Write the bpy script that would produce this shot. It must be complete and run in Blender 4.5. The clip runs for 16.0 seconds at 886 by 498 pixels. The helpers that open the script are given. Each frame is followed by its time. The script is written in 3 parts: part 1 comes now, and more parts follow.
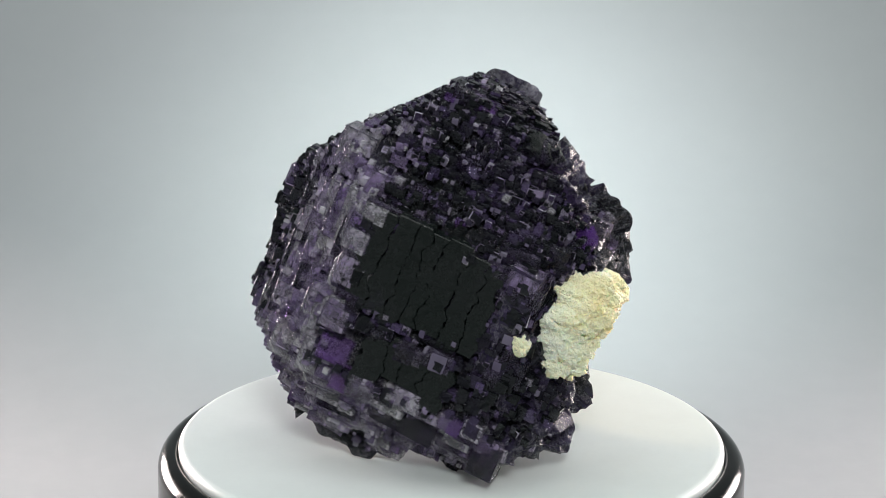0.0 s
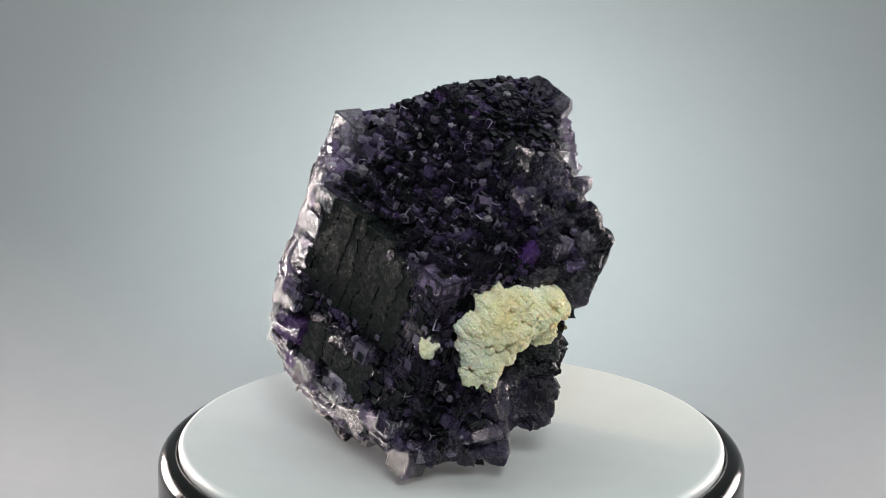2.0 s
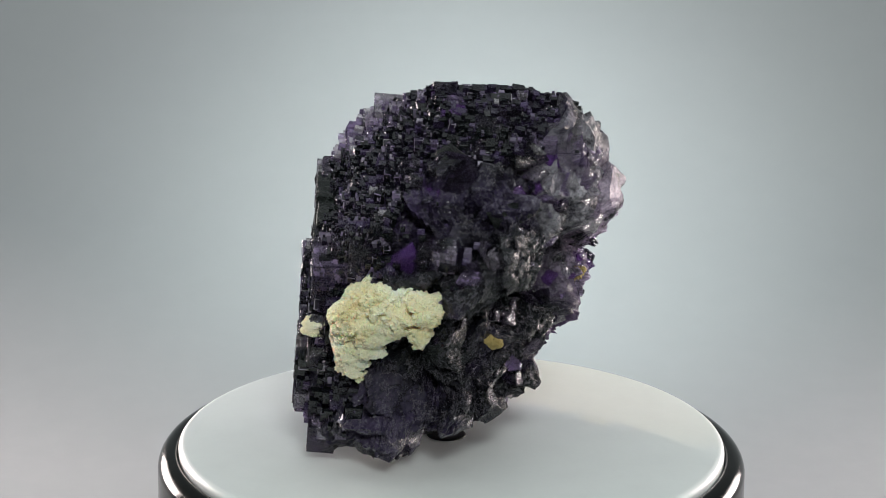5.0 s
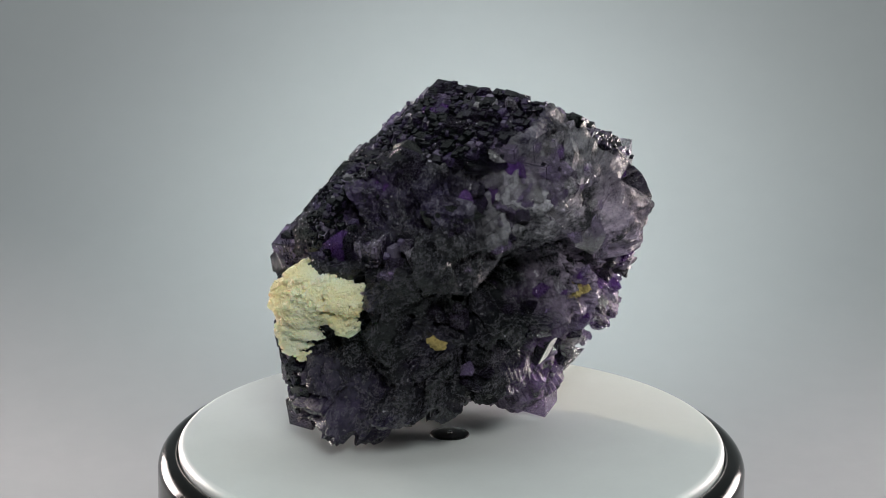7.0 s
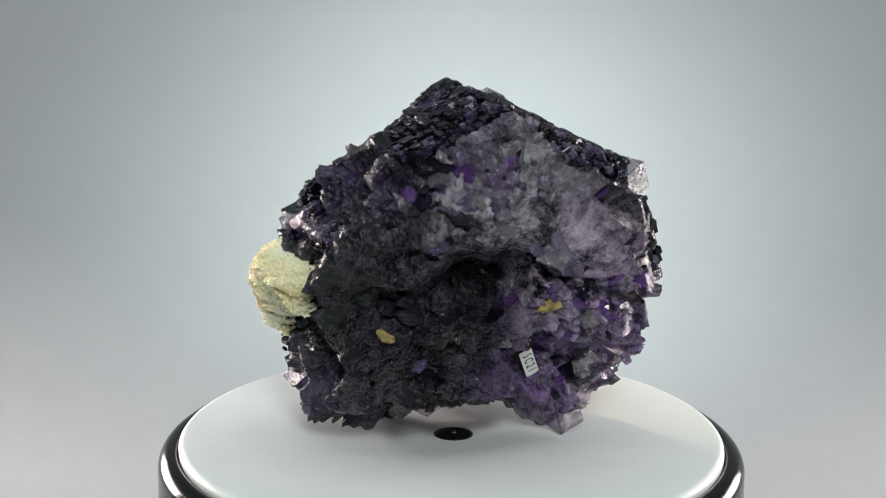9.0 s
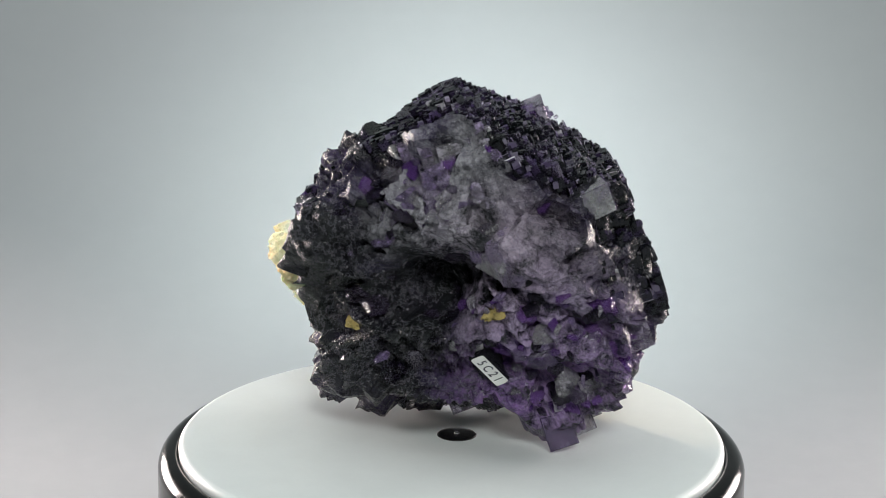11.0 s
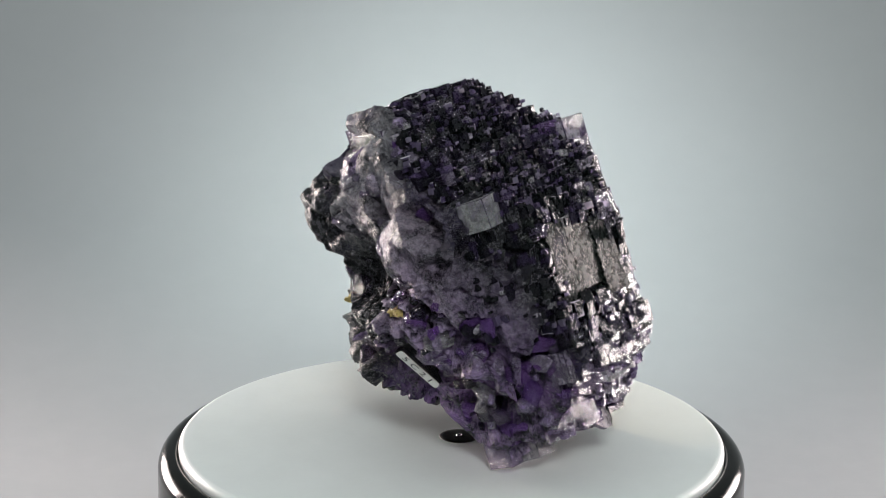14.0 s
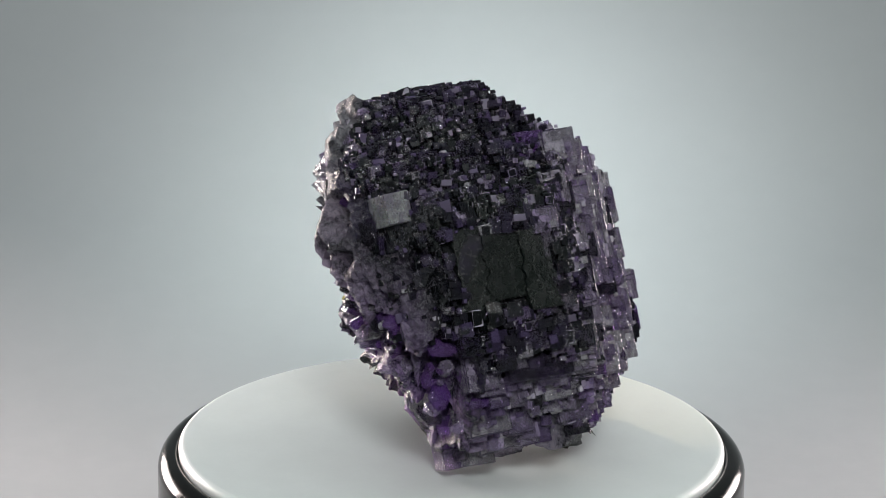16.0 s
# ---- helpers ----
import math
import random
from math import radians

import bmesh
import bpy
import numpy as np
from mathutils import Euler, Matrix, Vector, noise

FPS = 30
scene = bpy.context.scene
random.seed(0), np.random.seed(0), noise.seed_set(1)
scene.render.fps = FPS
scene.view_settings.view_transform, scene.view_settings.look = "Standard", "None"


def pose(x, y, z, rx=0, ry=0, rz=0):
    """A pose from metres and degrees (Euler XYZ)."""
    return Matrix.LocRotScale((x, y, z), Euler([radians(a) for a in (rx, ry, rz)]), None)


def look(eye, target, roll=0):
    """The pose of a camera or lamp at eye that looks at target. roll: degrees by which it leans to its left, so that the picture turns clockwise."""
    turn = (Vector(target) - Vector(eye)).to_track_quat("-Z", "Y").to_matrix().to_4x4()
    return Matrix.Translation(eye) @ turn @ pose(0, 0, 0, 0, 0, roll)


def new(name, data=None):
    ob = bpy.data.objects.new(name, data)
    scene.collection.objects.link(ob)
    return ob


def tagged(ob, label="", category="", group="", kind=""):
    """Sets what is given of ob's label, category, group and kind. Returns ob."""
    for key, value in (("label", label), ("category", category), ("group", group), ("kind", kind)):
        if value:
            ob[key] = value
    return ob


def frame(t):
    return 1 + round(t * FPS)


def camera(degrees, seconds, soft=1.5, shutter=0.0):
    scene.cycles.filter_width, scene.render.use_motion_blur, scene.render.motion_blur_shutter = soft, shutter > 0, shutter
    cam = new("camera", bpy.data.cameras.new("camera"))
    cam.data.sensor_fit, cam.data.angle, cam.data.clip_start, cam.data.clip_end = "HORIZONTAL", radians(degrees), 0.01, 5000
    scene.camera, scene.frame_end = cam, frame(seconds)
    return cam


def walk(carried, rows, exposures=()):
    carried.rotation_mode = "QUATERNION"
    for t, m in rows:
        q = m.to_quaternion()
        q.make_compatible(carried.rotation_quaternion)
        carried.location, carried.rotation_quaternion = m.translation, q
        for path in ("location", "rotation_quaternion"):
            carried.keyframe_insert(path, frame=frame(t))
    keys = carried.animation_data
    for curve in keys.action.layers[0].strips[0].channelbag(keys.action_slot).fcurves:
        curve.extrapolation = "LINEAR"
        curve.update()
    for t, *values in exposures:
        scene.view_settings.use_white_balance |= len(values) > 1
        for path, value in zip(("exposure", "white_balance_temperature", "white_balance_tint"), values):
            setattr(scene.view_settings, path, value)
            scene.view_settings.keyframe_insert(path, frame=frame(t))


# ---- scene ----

# The clip: a mineral specimen turns on a small display turntable before a still camera.
K = 0.0678            # radius of the white platter
TOP = 0.045           # height of the platter's upper face
TURN = -14.5        # degrees a second

# ---- camera ----
cam = camera(17.5715, 16.0, soft=0.7)
PITCH, ROLL = 0.277319, -0.0099516
U0 = Vector((0, math.sin(PITCH), math.cos(PITCH)))
X0 = Vector((1, 0, 0))
RIGHT = X0 * math.cos(ROLL) - U0 * math.sin(ROLL)
UP = X0 * math.sin(ROLL) + U0 * math.cos(ROLL)
BACK = RIGHT.cross(UP)
EYE = Vector((-0.038237 * K, -9.94353 * K, 3.5459 * K + TOP))
CAM = Matrix(((RIGHT.x, UP.x, BACK.x, EYE.x), (RIGHT.y, UP.y, BACK.y, EYE.y), (RIGHT.z, UP.z, BACK.z, EYE.z), (0, 0, 0, 1)))
walk(cam, [(0, CAM), (16, CAM)], exposures=[(0, 0.08), (0.5, -0.02), (1, -0.22), (2, -0.22), (3, -0.14), (4, -0.22), (5.2, -0.28), (6.5, -0.43), (7, -0.41), (7.5, -0.23), (8, -0.14), (9, -0.07), (10.2, -0.02), (11.5, -0.02), (12, -0.12), (12.5, -0.32), (13, -0.5), (13.5, -0.52), (14, -0.24), (16, -0.22)])

# ---- light ----
world = bpy.data.worlds.new("world")
scene.world = world
world.use_nodes = True
world.node_tree.nodes["Background"].inputs[0].default_value = (0.5, 0.55, 0.6, 1)
world.node_tree.nodes["Background"].inputs[1].default_value = 0.02


def area(name, eye, target, size, watts, colour, size_y=None, spread=180):
    d = bpy.data.lights.new(name, "AREA")
    d.energy, d.color, d.size, d.spread = watts, colour, size, radians(spread)
    if size_y:
        d.shape, d.size_y = "RECTANGLE", size_y
    ob = new(name, d)
    ob.matrix_world = look(eye, target)
    return ob


def spot(name, eye, target, degrees, blend, watts, colour, radius):
    d = bpy.data.lights.new(name, "SPOT")
    d.energy, d.color, d.spot_size, d.spot_blend, d.shadow_soft_size = watts, colour, radians(degrees), blend, radius
    ob = new(name, d)
    ob.matrix_world = look(eye, target)
    return ob


spot("backdrop_lamp", (0.010, 0.158, 0.158), (0.010, 0.235, 0.030), 125, 1.0, 1.12, (0.92, 1.0, 0.96), 0.02)
area("overhead_lamp", (0.0, -0.10, 0.85), (0, -0.05, 0.05), 1.0, 2.6, (0.92, 0.985, 0.985), 0.7, 160)
# Added fill from behind the camera, standing in for a bright room.
area("front_fill", (0.15, -1.25, 0.95), (0, -0.05, 0.08), 0.34, 12.0, (0.97, 1.0, 0.97), 0.26)
area("rear_lamp", (-0.235, 0.190, 0.065), (0, 0, 0.065), 0.14, 0.34, (1.0, 0.87, 0.83), 0.10, 70)
area("rear_lamp", (0.262, 0.180, 0.070), (0, 0, 0.070), 0.12, 0.25, (1.0, 0.88, 0.85), 0.10, 70)
# Added helper spot: lays the warm patch on the platter's back right.
spot("patch_spot", (-0.16, 0.30, 0.26), (0.038, 0.047, 0.045), 9, 0.12, 2.1, (1.0, 0.74, 0.38), 0.004)


# ---- materials ----
def material(name):
    m = bpy.data.materials.new(name)
    m.use_nodes = True
    t = m.node_tree
    return m, t, t.nodes["Principled BSDF"]


def node(t, kind, **inputs):
    n = t.nodes.new(kind)
    for k, v in inputs.items():
        n.inputs[k.replace("_", " ")].default_value = v
    return n


def ramp(t, source, stops):
    n = t.nodes.new("ShaderNodeValToRGB")
    e = n.color_ramp.elements
    while len(e) < len(stops):
        e.new(0.5)
    for s, (p, c) in zip(e, stops):
        s.position, s.color = p, (*c, 1) if len(c) == 3 else c
    t.links.new(source, n.inputs[0])
    return n.outputs[0]


def bump(t, bsdf, source, strength, distance):
    b = node(t, "ShaderNodeBump", Strength=strength, Distance=distance)
    t.links.new(source, b.inputs["Height"])
    t.links.new(b.outputs[0], bsdf.inputs["Normal"])
    return b


def noise_out(t, scale, detail=4.0, rough=0.55, coords="Object"):
    c = t.nodes.new("ShaderNodeTexCoord")
    n = node(t, "ShaderNodeTexNoise", Scale=scale, Detail=detail, Roughness=rough)
    t.links.new(c.outputs[coords], n.inputs["Vector"])
    return n.outputs[0]


def mixed(t, fac, a, b, kind="MIX"):
    n = t.nodes.new("ShaderNodeMix")
    n.data_type, n.blend_type = "RGBA", kind
    for s, v in ((0, fac), (6, a), (7, b)):
        if isinstance(v, (float, int)):
            n.inputs[s].default_value = v
        elif isinstance(v, tuple):
            n.inputs[s].default_value = (*v, 1)
        else:
            t.links.new(v, n.inputs[s])
    return n.outputs[2]


def crystal_material(name, stops, island, transmission=0.96, rough=0.045, violet=0.7, cloudy=1.0):
    """Clear to deep violet fluorite; each crystal takes its own tint."""
    m, t, p = material(name)
    if island:
        source = t.nodes.new("ShaderNodeNewGeometry").outputs["Random Per Island"]
    else:
        source = t.nodes.new("ShaderNodeObjectInfo").outputs["Random"]
    colour = ramp(t, source, stops)
    cloud = noise_out(t, 90.0 if island else 0.9, 4.0)
    colour = mixed(t, ramp(t, cloud, [(0.40, (0, 0, 0)), (0.75, (violet,) * 3)]), colour, (0.20, 0.09, 0.36))
    t.links.new(colour, p.inputs["Base Color"])
    veil = noise_out(t, 160.0 if island else 1.5, 6.0, 0.62)
    t.links.new(ramp(t, veil, [(0.38, (transmission,) * 3), (0.50, (transmission * 0.93,) * 3), (0.66, (transmission * cloudy,) * 3)]), p.inputs["Transmission Weight"])
    p.inputs["IOR"].default_value = 1.434
    grain = noise_out(t, 700.0 if island else 3.5, 6.0, 0.65)
    t.links.new(ramp(t, grain, [(0.35, (rough * 0.6,) * 3), (0.7, (rough * 2.6,) * 3)]), p.inputs["Roughness"])
    bump(t, p, noise_out(t, 420.0 if island else 2.2, 7.0, 0.68), 0.5, 0.0006 if island else 0.12)
    return m


DARK_STOPS = [(0.0, (0.03, 0.034, 0.045)), (0.55, (0.075, 0.065, 0.105)), (0.80, (0.26, 0.21, 0.34)), (0.93, (0.66, 0.61, 0.74)), (1.0, (0.90, 0.89, 0.93))]
PALE_STOPS = [(0.0, (0.36, 0.26, 0.54)), (0.4, (0.66, 0.56, 0.79)), (0.8, (0.82, 0.79, 0.86)), (1.0, (0.94, 0.93, 0.95))]
RIM = crystal_material("fluorite_bevel", [(0.0, (0.04, 0.04, 0.06)), (0.7, (0.14, 0.12, 0.20)), (1.0, (0.42, 0.40, 0.48))], False, 0.7, 0.06)
# Pale bevel colour that paints bright edge highlights on small cubes.
EDGE = crystal_material("fluorite_edge_glint", [(0.0, (0.30, 0.26, 0.38)), (0.6, (0.60, 0.55, 0.68)), (1.0, (0.92, 0.90, 0.95))], True, 0.35, 0.07)
CRYSTAL = crystal_material("fluorite_violet", DARK_STOPS, False, 0.95, violet=0.35, cloudy=0.8)
CRYSTAL_PALE = crystal_material("fluorite_pale", PALE_STOPS, False, 0.84, 0.05, 0.35, 0.50)
DARK_DRUSE = crystal_material("fluorite_dark_druse", [(0.0, (0.006, 0.008, 0.009)), (0.60, (0.010, 0.012, 0.014)), (0.78, (0.035, 0.026, 0.06)), (0.93, (0.11, 0.08, 0.18)), (1.0, (0.30, 0.27, 0.36))], True, 0.5, 0.04, 0.06)
DRUSE = crystal_material("fluorite_druse", [(0.0, (0.22, 0.16, 0.32)), (0.5, (0.50, 0.42, 0.62)), (0.8, (0.76, 0.71, 0.83)), (1.0, (0.95, 0.94, 0.97))], True, 0.82, 0.045, 0.35, 0.55)
VIOLET = crystal_material("fluorite_bright_violet", [(0.0, (0.30, 0.12, 0.60)), (1.0, (0.52, 0.28, 0.78))], False, 0.8)
CLEAR = crystal_material("fluorite_clear", [(0.0, (0.86, 0.87, 0.88)), (1.0, (0.9, 0.9, 0.92))], False, 0.7, 0.2)


def plate_material():
    m, t, p = material("fluorite_dark_face")
    n = noise_out(t, 60.0, 5.0)
    t.links.new(ramp(t, n, [(0.3, (0.004, 0.007, 0.006)), (0.62, (0.008, 0.010, 0.010)), (0.85, (0.03, 0.02, 0.05))]), p.inputs["Base Color"])
    g = noise_out(t, 500.0, 6.0, 0.7)
    t.links.new(ramp(t, g, [(0.3, (0.15,) * 3), (0.7, (0.36,) * 3)]), p.inputs["Roughness"])
    p.inputs["IOR"].default_value = 1.434
    wide = noise_out(t, 120.0, 4.0, 0.6)
    bump(t, p, mixed(t, 0.5, g, wide), 0.42, 0.0012)
    return m


def core_material():
    m, t, p = material("fluorite_fracture")
    n = noise_out(t, 38.0, 6.0, 0.6)
    fine = noise_out(t, 260.0, 8.0, 0.7)
    base = ramp(t, n, [(0.36, (0.007, 0.010, 0.009)), (0.52, (0.014, 0.013, 0.020)), (0.64, (0.030, 0.022, 0.055)), (0.78, (0.20, 0.18, 0.24))])
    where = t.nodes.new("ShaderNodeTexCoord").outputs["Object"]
    # Zones of body colour; pinkish and rim ones also paint in back-lit glow.
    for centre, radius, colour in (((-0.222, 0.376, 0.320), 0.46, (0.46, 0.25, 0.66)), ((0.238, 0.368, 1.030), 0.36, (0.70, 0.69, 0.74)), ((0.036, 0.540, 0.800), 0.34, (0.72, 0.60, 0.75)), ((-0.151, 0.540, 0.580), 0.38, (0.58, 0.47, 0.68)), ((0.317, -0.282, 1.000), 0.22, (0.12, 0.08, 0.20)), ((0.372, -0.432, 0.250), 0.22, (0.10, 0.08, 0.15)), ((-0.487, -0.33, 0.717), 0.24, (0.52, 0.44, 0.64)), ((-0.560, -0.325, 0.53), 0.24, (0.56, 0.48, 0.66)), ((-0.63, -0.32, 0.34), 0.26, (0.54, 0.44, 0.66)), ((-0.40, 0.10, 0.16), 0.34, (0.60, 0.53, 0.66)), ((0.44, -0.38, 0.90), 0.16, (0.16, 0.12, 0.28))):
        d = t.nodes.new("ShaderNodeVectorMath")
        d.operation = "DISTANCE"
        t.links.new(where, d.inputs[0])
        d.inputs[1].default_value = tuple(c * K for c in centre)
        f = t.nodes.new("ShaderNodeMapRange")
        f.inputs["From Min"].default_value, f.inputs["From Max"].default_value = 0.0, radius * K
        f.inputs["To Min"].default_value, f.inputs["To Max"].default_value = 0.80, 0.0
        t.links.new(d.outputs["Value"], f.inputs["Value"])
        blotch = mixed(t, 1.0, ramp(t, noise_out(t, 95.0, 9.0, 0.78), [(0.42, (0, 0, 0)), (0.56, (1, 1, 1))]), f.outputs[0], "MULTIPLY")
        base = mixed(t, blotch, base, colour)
    veil = ramp(t, fine, [(0.64, (0, 0, 0)), (0.72, (0.8, 0.8, 0.8))])
    grit = ramp(t, noise_out(t, 480.0, 9.0, 0.82), [(0.36, (0.45, 0.43, 0.50)), (0.56, (1.0, 1.0, 1.0))])
    base = mixed(t, 1.0, base, grit, "MULTIPLY")
    vein = ramp(t, noise_out(t, 120.0, 10.0, 0.8), [(0.490, (0, 0, 0)), (0.50, (0.35, 0.35, 0.35)), (0.510, (0, 0, 0))])
    base = mixed(t, vein, base, (0.40, 0.38, 0.45))
    t.links.new(mixed(t, veil, base, (0.55, 0.53, 0.60)), p.inputs["Base Color"])
    t.links.new(ramp(t, fine, [(0.3, (0.06,) * 3), (0.7, (0.30,) * 3)]), p.inputs["Roughness"])
    p.inputs["IOR"].default_value = 1.434
    cells = node(t, "ShaderNodeTexVoronoi", Scale=230.0)
    t.links.new(where, cells.inputs["Vector"])
    bump(t, p, mixed(t, 0.6, noise_out(t, 520.0, 9.0, 0.75), cells.outputs["Distance"]), 1.0, 0.0016)
    return m


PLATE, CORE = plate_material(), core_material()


def grain_material():
    m, t, p = material("sugary_calcite")
    r = t.nodes.new("ShaderNodeNewGeometry").outputs["Random Per Island"]
    n = noise_out(t, 45.0, 4.0)
    a = ramp(t, n, [(0.36, (1.0, 0.95, 0.78)), (0.52, (0.98, 0.87, 0.54)), (0.68, (0.92, 0.71, 0.30))])
    b = ramp(t, r, [(0.0, (0.8, 0.72, 0.5)), (0.08, (0.95, 0.88, 0.66)), (1.0, (1.0, 0.96, 0.84))])
    t.links.new(mixed(t, 0.3, a, b), p.inputs["Base Color"])
    p.inputs["Roughness"].default_value = 0.55
    p.inputs["Subsurface Weight"].default_value = 0.3
    p.inputs["Subsurface Scale"].default_value = 0.002
    bump(t, p, noise_out(t, 1500.0, 4.0), 0.4, 0.0004)
    return m


def plain(name, colour, rough, metal=0.0, scale=80.0, vary=0.06, relief=0.1, coat=0.0):
    m, t, p = material(name)
    n = noise_out(t, scale, 5.0)
    lo = tuple(c * (1 - vary) for c in colour)
    hi = tuple(min(1, c * (1 + vary)) for c in colour)
    t.links.new(ramp(t, n, [(0.3, lo), (0.7, hi)]), p.inputs["Base Color"])
    f = noise_out(t, scale * 9, 4.0)
    t.links.new(ramp(t, f, [(0.3, (rough * 0.85,) * 3), (0.7, (min(1, rough * 1.2),) * 3)]), p.inputs["Roughness"])
    p.inputs["Metallic"].default_value = metal
    p.inputs["Coat Weight"].default_value = coat
    bump(t, p, f, relief, 0.0002)
    return m


GRAIN = grain_material()
OCHRE = plain("ochre_matrix", (0.42, 0.33, 0.12), 0.7, scale=300, vary=0.5, relief=0.4)
WHITE = plain("white_plastic", (0.74, 0.79, 0.785), 0.42, vary=0.02, relief=0.03)
BLACK = plain("black_gloss_plastic", (0.006, 0.007, 0.007), 0.13, relief=0.02)
BLACK.node_tree.nodes["Principled BSDF"].inputs["IOR"].default_value = 1.22
SILVER = plain("grey_plastic", (0.20, 0.21, 0.21), 0.4, relief=0.05)
RUBBER = plain("dark_hub", (0.006, 0.006, 0.007), 0.35)
STEEL = plain("steel", (0.6, 0.6, 0.6), 0.25, 1.0)
PAPER = plain("label_paper", (0.82, 0.82, 0.80), 0.8, scale=300)
INK = plain("label_ink", (0.03, 0.03, 0.05), 0.6)
SWEEP = plain("seamless_paper", (0.37, 0.385, 0.40), 0.9, scale=12, vary=0.02, relief=0.05)
ROOM = plain("studio_paint", (0.38, 0.40, 0.39), 0.9, scale=5, vary=0.1)


# ---- building helpers ----
def mesh_object(name, verts, faces, mat, parent=None, label="", smooth=False):
    me = bpy.data.meshes.new(name)
    me.from_pydata(verts, [], faces)
    me.materials.append(mat)
    if smooth:
        me.polygons.foreach_set("use_smooth", [True] * len(me.polygons))
    me.update()
    ob = new(name, me)
    if parent:
        ob.parent = parent
    return tagged(ob, label)


def lathe(name, profile, mat, parent=None, label="", steps=160):
    """A turned part: profile of (radius, height), closed on the axis where the radius is 0."""
    verts, faces, rings = [], [], []
    for r, z in profile:
        if r == 0:
            rings.append([len(verts)] * steps)
            verts.append((0, 0, z))
        else:
            rings.append(list(range(len(verts), len(verts) + steps)))
            verts += [(r * math.cos(2 * math.pi * i / steps), r * math.sin(2 * math.pi * i / steps), z) for i in range(steps)]
    for a, b in zip(rings, rings[1:]):
        for i in range(steps):
            j = (i + 1) % steps
            f = [a[i], a[j], b[j], b[i]]
            f = [k for n, k in enumerate(f) if k not in f[:n]]
            faces.append(f[::-1])
    return mesh_object(name, verts, faces, mat, parent, label, True)


def arc(r, z, radius, a0, a1, n=8):
    return [(r + radius * math.cos(radians(a0 + (a1 - a0) * i / n)), z + radius * math.sin(radians(a0 + (a1 - a0) * i / n))) for i in range(n + 1)]


def chamfered(c=0.06, wobble=0.0, rng=None):
    """Corners and faces of a cube of half size 1 with cut edges."""
    verts, index = [], {}
    for sx in (-1, 1):
        for sy in (-1, 1):
            for sz in (-1, 1):
                for axis in range(3):
                    p = [sx * (1 - c), sy * (1 - c), sz * (1 - c)]
                    p[axis] = (sx, sy, sz)[axis]
                    index[sx, sy, sz, axis] = len(verts)
                    verts.append(p)
    faces = []
    for axis in range(3):
        o = [a for a in range(3) if a != axis]
        for s in (-1, 1):
            ring = []
            for a, b in ((-1, -1), (1, -1), (1, 1), (-1, 1)):
                k = [0, 0, 0]
                k[axis], k[o[0]], k[o[1]] = s, a, b
                ring.append(index[k[0], k[1], k[2], axis])
            faces.append(ring if (s > 0) == (axis != 1) else ring[::-1])
        for a in (-1, 1):
            for b in (-1, 1):
                q = []
                for s, ax in ((-1, o[0]), (1, o[0]), (1, o[1]), (-1, o[1])):
                    k = [0, 0, 0]
                    k[axis], k[o[0]], k[o[1]] = s, a, b
                    q.append(index[k[0], k[1], k[2], ax])
                faces.append(q)
    for sx in (-1, 1):
        for sy in (-1, 1):
            for sz in (-1, 1):
                faces.append([index[sx, sy, sz, a] for a in range(3)])
    v = np.array(verts, float)
    centre_fixed = []
    for f in faces:
        n = np.cross(v[f[1]] - v[f[0]], v[f[2]] - v[f[1]])
        centre_fixed.append(f if n @ v[f].mean(0) > 0 else f[::-1])
    if wobble and rng is not None:
        v = v + rng.normal(0, wobble, v.shape)
    return v, centre_fixed


# ---- studio ----
def sweep():
    """Seamless paper: floor, a wide curve and the wall behind."""
    prof = [(-0.9, 0.0), (0.10, 0.0)]
    prof += [(0.10 + 0.26 * math.sin(radians(a)), 0.26 - 0.26 * math.cos(radians(a))) for a in range(6, 91, 6)]
    prof += [(0.36, 1.3)]
    verts, faces = [], []
    for y, z in prof:
        for x in (-1.1, 1.1):
            verts.append((x, y, z))
    for i in range(len(prof) - 1):
        faces.append([2 * i, 2 * i + 1, 2 * i + 3, 2 * i + 2])
    ob = mesh_object("backdrop", verts, faces, SWEEP, smooth=True)
    m = ob.modifiers.new("thickness", "SOLIDIFY")
    m.thickness, m.offset = 0.002, -1
    tagged(ob, "pale grey seamless paper sweep behind the turntable", "backdrop", kind="structure")


def slab(name, x0, x1, y0, y1, z0, z1, label):
    v = [(x, y, z) for x in (x0, x1) for y in (y0, y1) for z in (z0, z1)]
    f = [[0, 1, 3, 2], [4, 6, 7, 5], [0, 4, 5, 1], [2, 3, 7, 6], [0, 2, 6, 4], [1, 5, 7, 3]]
    tagged(mesh_object(name, v, f, ROOM), label, name.split("_")[0], kind="structure")


def room():
    slab("floor", -1.6, 1.6, -1.8, 1.2, -0.10, -0.004, "pale grey studio floor under the paper")
    slab("ceiling", -1.6, 1.6, -1.8, 1.2, 1.5, 1.6, "pale grey studio ceiling")
    slab("wall_north", -1.6, 1.6, 1.2, 1.3, -0.10, 1.6, "pale grey studio wall behind the paper")
    slab("wall_south", -1.6, 1.6, -1.9, -1.8, -0.10, 1.6, "pale grey studio wall behind the camera")
    slab("wall_west", -1.7, -1.6, -1.8, 1.2, -0.10, 1.6, "pale grey studio side wall")
    slab("wall_east", 1.6, 1.7, -1.8, 1.2, -0.10, 1.6, "pale grey studio side wall")


sweep()
room()


